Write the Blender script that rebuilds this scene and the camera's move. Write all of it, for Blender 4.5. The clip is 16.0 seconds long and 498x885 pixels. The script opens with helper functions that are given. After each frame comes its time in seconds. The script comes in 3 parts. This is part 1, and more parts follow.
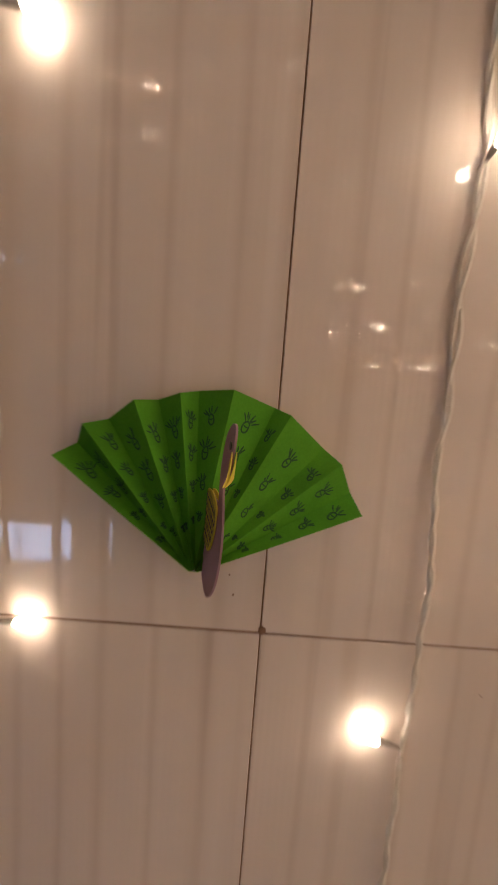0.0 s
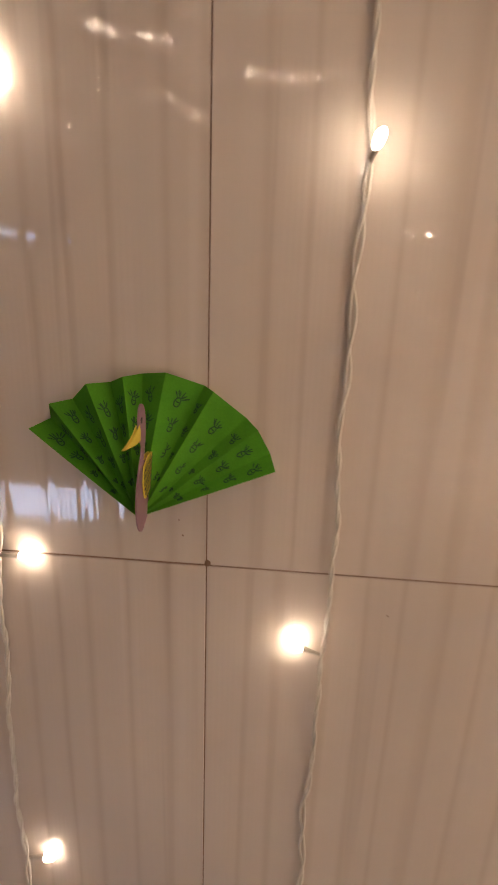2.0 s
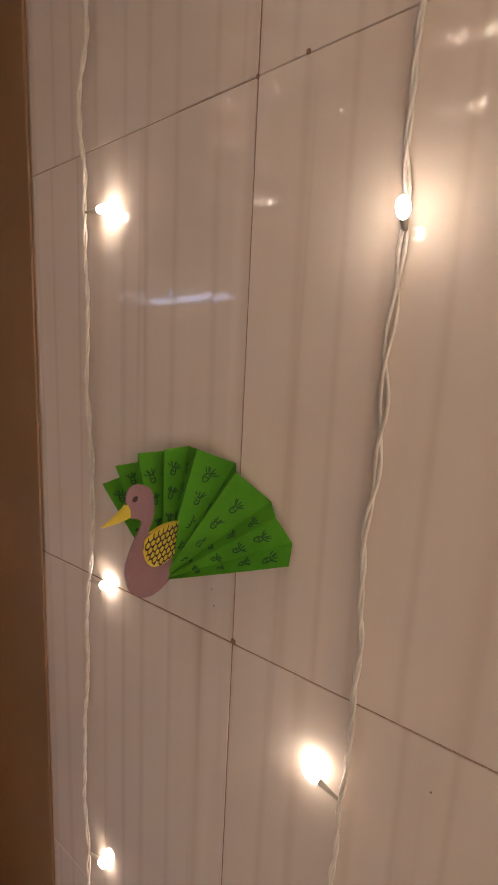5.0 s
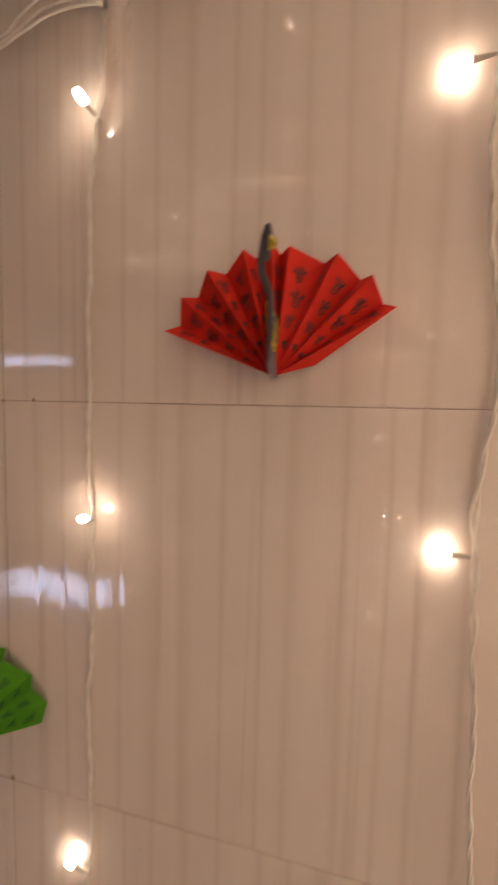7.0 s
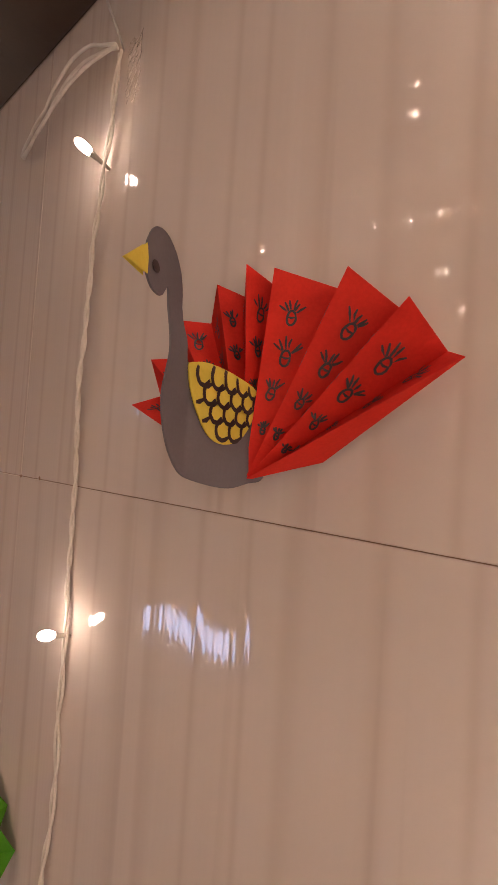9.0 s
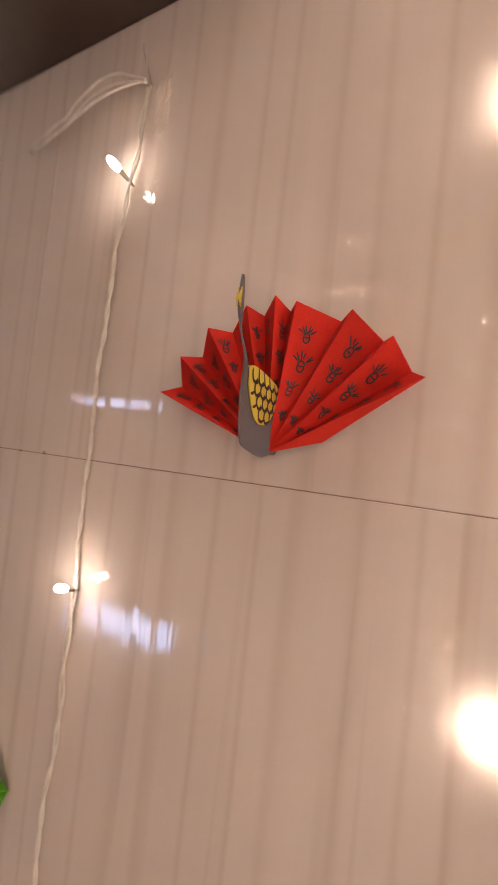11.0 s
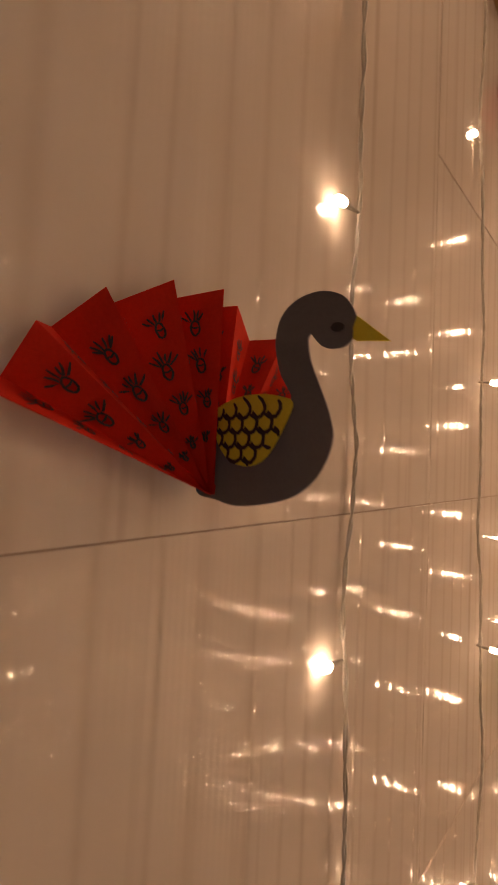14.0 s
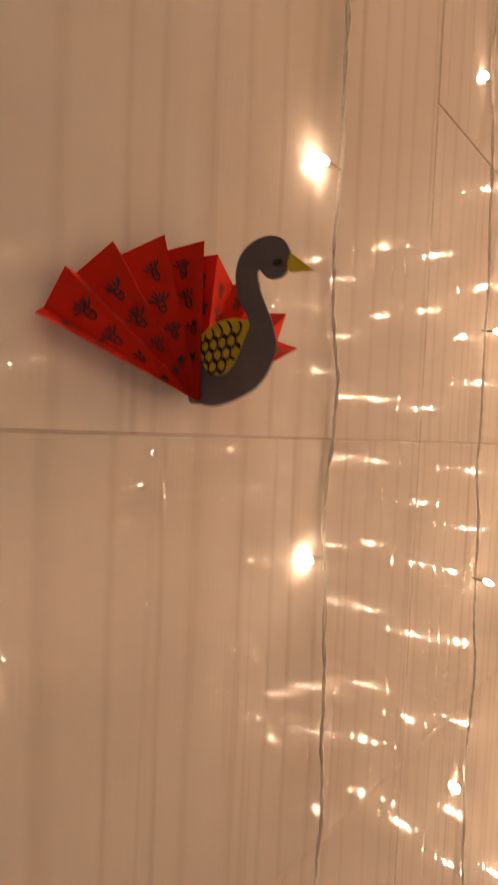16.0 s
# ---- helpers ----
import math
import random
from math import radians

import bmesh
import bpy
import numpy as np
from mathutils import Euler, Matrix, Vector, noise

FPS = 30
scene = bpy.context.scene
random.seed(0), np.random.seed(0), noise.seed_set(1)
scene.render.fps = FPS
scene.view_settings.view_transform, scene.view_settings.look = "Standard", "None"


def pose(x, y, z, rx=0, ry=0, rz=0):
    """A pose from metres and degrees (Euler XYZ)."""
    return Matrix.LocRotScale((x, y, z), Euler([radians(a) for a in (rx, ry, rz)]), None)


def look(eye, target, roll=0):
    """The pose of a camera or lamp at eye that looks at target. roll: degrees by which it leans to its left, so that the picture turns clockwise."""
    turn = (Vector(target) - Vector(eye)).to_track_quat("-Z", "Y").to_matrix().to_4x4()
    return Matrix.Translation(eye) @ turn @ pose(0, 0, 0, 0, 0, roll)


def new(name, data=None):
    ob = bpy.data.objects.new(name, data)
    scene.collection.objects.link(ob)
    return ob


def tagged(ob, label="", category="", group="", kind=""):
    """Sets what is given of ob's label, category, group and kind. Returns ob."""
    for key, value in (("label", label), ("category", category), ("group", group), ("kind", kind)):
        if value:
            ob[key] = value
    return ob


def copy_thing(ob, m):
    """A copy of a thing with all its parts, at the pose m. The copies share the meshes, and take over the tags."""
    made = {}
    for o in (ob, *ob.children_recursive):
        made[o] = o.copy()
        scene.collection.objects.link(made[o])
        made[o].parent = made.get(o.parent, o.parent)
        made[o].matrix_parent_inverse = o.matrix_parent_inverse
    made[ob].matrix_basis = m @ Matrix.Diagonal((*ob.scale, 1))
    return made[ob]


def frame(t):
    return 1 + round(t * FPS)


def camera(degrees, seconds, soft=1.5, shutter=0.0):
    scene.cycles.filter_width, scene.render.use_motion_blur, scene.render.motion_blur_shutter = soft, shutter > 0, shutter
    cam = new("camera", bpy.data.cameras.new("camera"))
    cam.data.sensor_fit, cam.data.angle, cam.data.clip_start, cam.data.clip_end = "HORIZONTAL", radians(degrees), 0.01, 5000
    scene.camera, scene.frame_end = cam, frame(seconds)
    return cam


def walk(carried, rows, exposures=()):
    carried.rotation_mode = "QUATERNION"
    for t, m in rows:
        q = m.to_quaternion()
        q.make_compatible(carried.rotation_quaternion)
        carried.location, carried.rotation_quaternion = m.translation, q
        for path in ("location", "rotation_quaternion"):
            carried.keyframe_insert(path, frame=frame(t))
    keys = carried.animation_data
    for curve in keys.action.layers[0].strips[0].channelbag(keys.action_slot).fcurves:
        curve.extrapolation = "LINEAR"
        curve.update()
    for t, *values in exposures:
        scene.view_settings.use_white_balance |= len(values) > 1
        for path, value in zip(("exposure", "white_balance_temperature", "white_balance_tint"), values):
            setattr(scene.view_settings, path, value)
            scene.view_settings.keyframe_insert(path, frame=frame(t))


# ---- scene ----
cam = camera(65.3, 16.0, 1.5, 0.5)
PATH = [
    (0, (-0.013, -0.177, 1.016), (-0.005, 1.807, 0.765), 4.2),
    (0.5, (-0.01, -0.118, 1.004), (-0.031, 1.866, 0.752), 3.8),
    (1, (-0.007, -0.123, 1.006), (-0.051, 1.855, 0.713), 3.5),
    (1.5, (0.017, -0.182, 1.022), (-0.124, 1.785, 0.69), 2.7),
    (2, (0.039, -0.214, 1.028), (-0.1, 1.73, 0.583), 2.0),
    (2.5, (0.079, -0.249, 1.044), (-0.288, 1.646, 0.52), 2.7),
    (3, (0.11, -0.249, 1.048), (-0.561, 1.571, 0.56), 2.8),
    (5.5, (0.122, -0.167, 1.061), (-0.946, 1.498, 0.767), 2.9),
    (6, (0.176, -0.218, 1.122), (-0.671, 1.564, 0.796), 3.2),
    (6.5, (0.19, -0.251, 1.172), (-0.309, 1.67, 0.923), 3.4),
    (7, (0.244, -0.237, 1.195), (-0.224, 1.702, 1.045), 1.4),
    (7.5, (0.285, -0.178, 1.213), (-0.581, 1.624, 1.166), 2.2),
    (8, (0.276, -0.122, 1.226), (-0.845, 1.533, 1.238), 2.0),
    (10.5, (0.296, -0.133, 1.22), (-0.904, 1.464, 1.318), 4.4),
    (11, (0.277, -0.182, 1.214), (-0.617, 1.606, 1.283), 6.2),
    (11.5, (0.222, -0.206, 1.208), (0.233, 1.792, 1.288), 3.5),
    (12, (0.157, -0.214, 1.212), (1.153, 1.518, 1.305), 0.9),
    (12.5, (0.123, -0.193, 1.213), (1.628, 1.124, 1.222), 0.8),
    (13, (0.098, -0.173, 1.219), (1.624, 1.119, 1.259), 1.9),
    (13.5, (0.102, -0.154, 1.22), (1.568, 1.204, 1.287), 1.9),
    (14, (0.116, -0.125, 1.23), (1.514, 1.302, 1.316), 2.7),
    (14.5, (0.132, -0.107, 1.249), (1.475, 1.373, 1.313), 2.9),
    (15, (0.135, -0.1, 1.252), (1.456, 1.401, 1.295), 3.0),
    (15.5, (0.13, -0.116, 1.244), (1.42, 1.412, 1.255), 3.3),
    (16, (0.107, -0.176, 1.204), (1.369, 1.374, 1.14), 2.4),
]
# stops, kelvin and tint: the camera's automatic picture drifts warmer towards the end
EXPOSURE = ((0.0, 0.52, 5650, 17.5), (0.5, 0.3, 5750, 18.5), (1.0, 0.97, 5500, 13.5), (1.5, 1.05, 5220, 12), (2.0, 0.62, 5600, 15.5), (2.5, 0.18, 5800, 16.5), (3.0, 0.1, 5700, 18),
            (5.5, 0.62, 5400, 15.5), (6.0, 0.42, 5500, 17.5), (7.0, 0.57, 5700, 20), (7.5, 0.44, 5800, 23.5), (8.0, 0.37, 5750, 28), (10.3, 0.85, 5300, 21.5), (11.2, 0.87, 5400, 21.5),
            (12.0, 0.5, 6400, 21), (12.5, 0.27, 6700, 19.5), (13.0, 0.05, 6900, 22.5), (14.0, -0.06, 7050, 27), (15.0, 0.34, 6850, 24.5), (16.0, 0.57, 6550, 22))
walk(cam, [(t, look(eye, target, roll)) for t, eye, target, roll in PATH], EXPOSURE)

# ---- light of the place ----
world = bpy.data.worlds.new("world")
scene.world = world
world.use_nodes = True
world.node_tree.nodes["Background"].inputs[0].default_value = (1.0, 0.8, 0.62, 1)
world.node_tree.nodes["Background"].inputs[1].default_value = 0.02
BULB_GLOW, FAR_GLOW = 45.0, 200.0
# warm fill from above, added to brighten the tiles; no such lamp is known
FILL_WATTS = 1.3
fill_data = bpy.data.lights.new("ceiling_fill_light", "AREA")
fill_data.shape, fill_data.size, fill_data.size_y = "RECTANGLE", 0.46, 0.36
fill_data.energy, fill_data.color = FILL_WATTS, (1.0, 0.74, 0.53)
fill_light = new("ceiling_fill_light", fill_data)
fill_light.matrix_world = look((0.61, -0.31, 2.54), (0.61, -0.30, 0.0))

# ---- plan, in metres ----
EAST, WEST, SOUTH, FLOOR, CEIL = 0.90, -3.30, -1.05, -0.30, 2.60
TILE_W, TILE_H, TILE_T = 0.45, 0.30, 0.006
GAP_UP, GAP_ALONG = 0.0007, 0.0004  # usual widths of upright and level joints


# ---- materials ----
RIB_FINE, RIB_BROAD, RIB_MEDIUM, GROOVE = 0.0000080, 0.00006, 0.000004, 0.00013
def material(name, base, rough=0.6, metal=0.0):
    m = bpy.data.materials.new(name)
    m.use_nodes = True
    b = m.node_tree.nodes["Principled BSDF"]
    b.inputs["Base Color"].default_value = (*base, 1)
    b.inputs["Roughness"].default_value = rough
    b.inputs["Metallic"].default_value = metal
    return m, m.node_tree, b


def node(tree, kind, **values):
    n = tree.nodes.new(kind)
    for key, v in values.items():
        n.inputs[key.replace("_", " ")].default_value = v
    return n


def maths(tree, op, a, b=None):
    n = tree.nodes.new("ShaderNodeMath")
    n.operation = op
    for i, v in enumerate((a, b)):
        if v is None:
            continue
        if isinstance(v, (int, float)):
            n.inputs[i].default_value = v
        else:
            tree.links.new(v, n.inputs[i])
    return n.outputs[0]


def ramp(tree, fac, stops):
    n = tree.nodes.new("ShaderNodeValToRGB")
    while len(n.color_ramp.elements) < len(stops):
        n.color_ramp.elements.new(0.5)
    for e, (p, c) in zip(n.color_ramp.elements, stops):
        e.position, e.color = p, (*c, 1)
    tree.links.new(fac, n.inputs[0])
    return n.outputs[0]


def noise_at(tree, vector, scale, detail=3.0, rough=0.55):
    n = node(tree, "ShaderNodeTexNoise", Scale=scale, Detail=detail, Roughness=rough)
    tree.links.new(vector, n.inputs["Vector"])
    return n.outputs["Fac"]


def bump(tree, shader, height, strength=1.0, distance=1.0):
    n = tree.nodes.new("ShaderNodeBump")
    n.inputs["Strength"].default_value = strength
    n.inputs["Distance"].default_value = distance
    tree.links.new(height, n.inputs["Height"])
    tree.links.new(n.outputs[0], shader.inputs["Normal"])


def glazed_tile():
    """Cream glazed wall tile, pressed with fine upright ribs and broad shallow waves."""
    m, t, b = material("glazed_tile", (0.7, 0.6, 0.52), 0.07)
    pos = t.nodes.new("ShaderNodeNewGeometry").outputs["Position"]
    sep = t.nodes.new("ShaderNodeSeparateXYZ")
    t.links.new(pos, sep.inputs[0])
    u = maths(t, "SUBTRACT", sep.outputs["X"], sep.outputs["Y"])
    rnd = t.nodes.new("ShaderNodeObjectInfo").outputs["Random"]
    # a coordinate that is stretched along the height: upright streaks
    comb = t.nodes.new("ShaderNodeCombineXYZ")
    t.links.new(u, comb.inputs[0])
    t.links.new(maths(t, "MULTIPLY", sep.outputs["Z"], 0.02), comb.inputs[1])
    t.links.new(maths(t, "MULTIPLY", rnd, 3.0), comb.inputs[2])
    streak = comb.outputs[0]
    broad = noise_at(t, streak, 38.0, 1.0, 0.4)
    medium = noise_at(t, streak, 120.0, 2.0, 0.5)
    lumps = noise_at(t, pos, 9.0, 2.0)
    # fine ribs of some three millimetres, their spacing drifting a little
    thin = noise_at(t, streak, 75.0, 2.0, 0.5)
    phase = maths(t, "ADD", maths(t, "MULTIPLY", u, 2 * math.pi / 0.0034), maths(t, "MULTIPLY", broad, 9.0))
    ribs = maths(t, "MULTIPLY", maths(t, "SINE", phase), maths(t, "MULTIPLY", noise_at(t, streak, 55.0, 1.0), 2.0 * RIB_FINE))
    waves = maths(t, "MULTIPLY", broad, RIB_BROAD)
    mids = maths(t, "MULTIPLY", medium, RIB_MEDIUM)
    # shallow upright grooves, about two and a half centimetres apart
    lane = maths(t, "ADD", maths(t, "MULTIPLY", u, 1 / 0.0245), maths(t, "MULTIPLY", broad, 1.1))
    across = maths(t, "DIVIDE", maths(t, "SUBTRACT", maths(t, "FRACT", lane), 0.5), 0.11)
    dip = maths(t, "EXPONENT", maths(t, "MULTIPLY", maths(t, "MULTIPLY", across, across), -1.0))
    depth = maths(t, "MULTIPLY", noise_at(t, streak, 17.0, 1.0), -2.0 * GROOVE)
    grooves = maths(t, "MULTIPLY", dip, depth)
    soft = maths(t, "ADD", maths(t, "MULTIPLY", lumps, 0.000025), grooves)
    grain = maths(t, "MULTIPLY", noise_at(t, pos, 420.0, 2.0), 0.0000008)
    height = maths(t, "ADD", maths(t, "ADD", maths(t, "ADD", ribs, waves), maths(t, "ADD", mids, soft)), grain)
    bump(t, b, height)
    # upright darker and lighter streaks and a faint cloudiness
    line = ramp(t, thin, ((0.24, (0.56, 0.47, 0.40)), (0.36, (0.665, 0.58, 0.505)), (0.66, (0.68, 0.595, 0.52)), (0.78, (0.71, 0.63, 0.56))))
    cloud = ramp(t, noise_at(t, pos, 5.0, 4.0), ((0.3, (0.92, 0.90, 0.88)), (0.7, (1.0, 1.0, 1.0))))
    mix = t.nodes.new("ShaderNodeMix")
    mix.data_type, mix.blend_type = "RGBA", "MULTIPLY"
    mix.inputs["Factor"].default_value = 1.0
    t.links.new(line, mix.inputs[6])
    # darker tint along the grooves: shade of the relief put into the colour
    groove_shade = ramp(t, dip, ((0.0, (1.0, 1.0, 1.0)), (1.0, (0.92, 0.90, 0.88))))
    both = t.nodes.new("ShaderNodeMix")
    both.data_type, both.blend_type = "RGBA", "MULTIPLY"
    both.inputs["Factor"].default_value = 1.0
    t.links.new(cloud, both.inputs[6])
    t.links.new(groove_shade, both.inputs[7])
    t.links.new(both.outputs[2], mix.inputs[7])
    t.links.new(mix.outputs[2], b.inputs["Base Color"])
    rgh = maths(t, "ADD", maths(t, "MULTIPLY", noise_at(t, pos, 30.0, 3.0), 0.04), 0.032)
    t.links.new(rgh, b.inputs["Roughness"])
    b.inputs["IOR"].default_value = 1.52
    return m


def plain(name, base, other, scale, rough=0.6, relief=0.0, relief_scale=200.0, metal=0.0):
    """A surface whose colour drifts between two tones, with fine relief."""
    m, t, b = material(name, base, rough, metal)
    pos = t.nodes.new("ShaderNodeTexCoord").outputs["Object"]
    t.links.new(ramp(t, noise_at(t, pos, scale, 5.0), ((0.32, other), (0.68, base))), b.inputs["Base Color"])
    if relief:
        bump(t, b, noise_at(t, pos, relief_scale, 4.0), 1.0, relief)
    return m


def paper(name, base, dark, sheen=0.5):
    """Coloured craft paper: matt, with pulp cloudiness and fine fibres; lets a little light through."""
    m, t, b = material(name, base, sheen)
    pos = t.nodes.new("ShaderNodeTexCoord").outputs["Object"]
    fac = maths(t, "ADD", maths(t, "MULTIPLY", noise_at(t, pos, 60.0, 5.0), 0.6), maths(t, "MULTIPLY", noise_at(t, pos, 900.0, 2.0), 0.4))
    col = ramp(t, fac, ((0.35, dark), (0.62, base)))
    t.links.new(col, b.inputs["Base Color"])
    bump(t, b, noise_at(t, pos, 1500.0, 3.0), 0.6, 0.00005)
    trans = t.nodes.new("ShaderNodeBsdfTranslucent")
    t.links.new(col, trans.inputs[0])
    mix = t.nodes.new("ShaderNodeMixShader")
    mix.inputs[0].default_value = 0.25
    b.inputs["Specular IOR Level"].default_value = 0.25
    t.links.new(b.outputs[0], mix.inputs[1])
    t.links.new(trans.outputs[0], mix.inputs[2])
    t.links.new(mix.outputs[0], t.nodes["Material Output"].inputs[0])
    return m


def glow(name, colour, strength):
    m = bpy.data.materials.new(name)
    m.use_nodes = True
    t = m.node_tree
    t.nodes.clear()
    e = t.nodes.new("ShaderNodeEmission")
    e.inputs[0].default_value, e.inputs[1].default_value = (*colour, 1), strength
    t.links.new(e.outputs[0], t.nodes.new("ShaderNodeOutputMaterial").inputs[0])
    return m


M_TILE = glazed_tile()
M_GROUT = plain("dirty_grout", (0.27, 0.16, 0.10), (0.15, 0.085, 0.05), 25.0, 0.9, 0.0004, 900.0)
M_CAULK = plain("cream_caulk", (0.64, 0.55, 0.47), (0.58, 0.49, 0.41), 30.0, 0.4)
M_PLASTER = plain("painted_plaster", (0.14, 0.095, 0.06), (0.11, 0.075, 0.045), 3.0, 0.75, 0.0006, 60.0)
M_CEILING = plain("ceiling_paint", (0.74, 0.68, 0.60), (0.68, 0.62, 0.54), 2.0, 0.8, 0.0004, 60.0)
M_FLOOR = plain("floor_stone", (0.13, 0.10, 0.08), (0.09, 0.07, 0.055), 6.0, 0.3, 0.0001, 80.0)
M_WOOD = plain("brown_laminate", (0.24, 0.105, 0.035), (0.17, 0.068, 0.022), 7.0, 0.38, 0.0002, 120.0)
M_OCHRE = plain("ochre_paint", (0.25, 0.155, 0.055), (0.21, 0.125, 0.045), 5.0, 0.6, 0.0003, 90.0)
M_CASING = plain("dull_brown_laminate", (0.25, 0.15, 0.075), (0.19, 0.11, 0.052), 6.0, 0.3, 0.0002, 120.0)
M_DARKWOOD = plain("dark_stained_wood", (0.058, 0.034, 0.020), (0.035, 0.020, 0.012), 12.0, 0.55, 0.0004, 90.0)
M_RED = paper("red_paper", (0.72, 0.030, 0.008), (0.62, 0.024, 0.006), 0.75)
M_GREEN = paper("green_paper", (0.10, 0.34, 0.008), (0.078, 0.28, 0.006), 0.8)
M_GREY = paper("grey_card", (0.185, 0.165, 0.175), (0.165, 0.147, 0.155), 0.7)
M_MAUVE = paper("mauve_card", (0.36, 0.215, 0.25), (0.32, 0.19, 0.22), 0.7)
M_BROWNCARD = paper("brown_card", (0.11, 0.075, 0.065), (0.09, 0.06, 0.052), 0.7)
M_YELLOW = paper("yellow_paper", (0.80, 0.66, 0.075), (0.74, 0.59, 0.055), 0.7)
M_INK = plain("black_marker", (0.022, 0.012, 0.012), (0.035, 0.018, 0.016), 300.0, 0.55)
M_GREENINK = plain("green_black_marker", (0.014, 0.070, 0.008), (0.026, 0.11, 0.010), 300.0, 0.9)
M_WIRE = plain("clear_white_cable", (0.72, 0.67, 0.58), (0.58, 0.53, 0.45), 90.0, 0.28)
M_SOCKET = plain("bulb_holder_plastic", (0.46, 0.41, 0.34), (0.36, 0.31, 0.25), 200.0, 0.4)
M_BULB = glow("warm_bulb", (1.0, 0.77, 0.49), BULB_GLOW)
M_FARBULB = glow("bright_warm_bulb", (1.0, 0.735, 0.445), FAR_GLOW)
M_STEEL = plain("nail_steel", (0.55, 0.52, 0.48), (0.42, 0.38, 0.34), 300.0, 0.35, 0.0, 200.0, 1.0)
M_FILL = glow("fill_diffuser", (1.0, 0.76, 0.54), 2.5)
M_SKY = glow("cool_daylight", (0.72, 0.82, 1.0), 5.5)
M_FRAME = plain("painted_frame", (0.62, 0.57, 0.50), (0.52, 0.47, 0.40), 9.0, 0.5)
M_TAPE = material("clear_tape", (0.97, 0.95, 0.92), 0.06)[0]
M_TAPE.node_tree.nodes["Principled BSDF"].inputs["Transmission Weight"].default_value = 1.0
M_TAPE.node_tree.nodes["Principled BSDF"].inputs["IOR"].default_value = 1.2


# ---- building helpers ----
def mesh_from(name, bm, mat):
    me = bpy.data.meshes.new(name)
    bmesh.ops.recalc_face_normals(bm, faces=bm.faces)
    bm.to_mesh(me)
    bm.free()
    me.materials.append(mat)
    return me


def part(name, bm, mat, parent, label=""):
    ob = new(name, mesh_from(name, bm, mat))
    ob.parent = parent
    return tagged(ob, label)


def share(name, me, parent, m):
    """One more object on a mesh that is already there."""
    ob = new(name, me)
    ob.parent = parent
    ob.matrix_local = m
    return ob


def box_bm(a, b, bevel=0.0):
    bm = bmesh.new()
    bmesh.ops.create_cube(bm, size=1)
    for v in bm.verts:
        v.co = Vector([a[i] if v.co[i] < 0 else b[i] for i in range(3)])
    if bevel:
        bmesh.ops.bevel(bm, geom=bm.edges[:], offset=bevel, segments=2, profile=0.5, affect="EDGES")
    return bm


def add_tube(bm, pts, radius, sides=6, closed_ends=True):
    """A tube along a polyline, added to bm."""
    rings, up = [], Vector((0.31, 0.87, 0.37))
    for i, p in enumerate(pts):
        d = (pts[min(i + 1, len(pts) - 1)] - pts[max(i - 1, 0)]).normalized()
        s = d.cross(up).normalized()
        w = d.cross(s)
        r = radius(i / (len(pts) - 1)) if callable(radius) else radius
        rings.append([bm.verts.new(p + r * (math.cos(a) * s + math.sin(a) * w)) for a in (2 * math.pi * k / sides for k in range(sides))])
    for q, r in zip(rings, rings[1:]):
        for k in range(sides):
            f = bm.faces.new((q[k], q[(k + 1) % sides], r[(k + 1) % sides], r[k]))
            f.smooth = True
    if closed_ends:
        bm.faces.new(rings[0][::-1])
        bm.faces.new(rings[-1])
    return bm


def smooth_loop(pts, steps=4):
    """A closed Catmull-Rom curve through points of a plane."""
    out, n = [], len(pts)
    for i in range(n):
        p = [Vector(pts[(i + k - 1) % n]) for k in range(4)]
        for s in range(steps):
            u = s / steps
            out.append(0.5 * (2 * p[1] + (p[2] - p[0]) * u + (2 * p[0] - 5 * p[1] + 4 * p[2] - p[3]) * u * u + (3 * p[1] - p[0] - 3 * p[2] + p[3]) * u ** 3))
    return out


def ear_clip(loop):
    """Triangles, as index triples, that fill a plane loop of points."""
    turn = lambda p, q, r: (q[0] - p[0]) * (r[1] - p[1]) - (q[1] - p[1]) * (r[0] - p[0])
    left = list(range(len(loop)))
    if sum(loop[i - 1][0] * loop[i][1] - loop[i][0] * loop[i - 1][1] for i in left) < 0:
        left.reverse()
    out = []
    while len(left) > 3:
        for n in range(len(left)):
            i, j, k = left[n - 1], left[n], left[(n + 1) % len(left)]
            p, q, r = loop[i], loop[j], loop[k]
            if turn(p, q, r) <= 1e-9:
                continue
            if any(turn(p, q, loop[m]) >= 0 and turn(q, r, loop[m]) >= 0 and turn(r, p, loop[m]) >= 0 for m in left if m not in (i, j, k)):
                continue
            out.append((i, j, k))
            left.pop(n)
            break
        else:
            left.pop(0)
    return out + [tuple(left)]


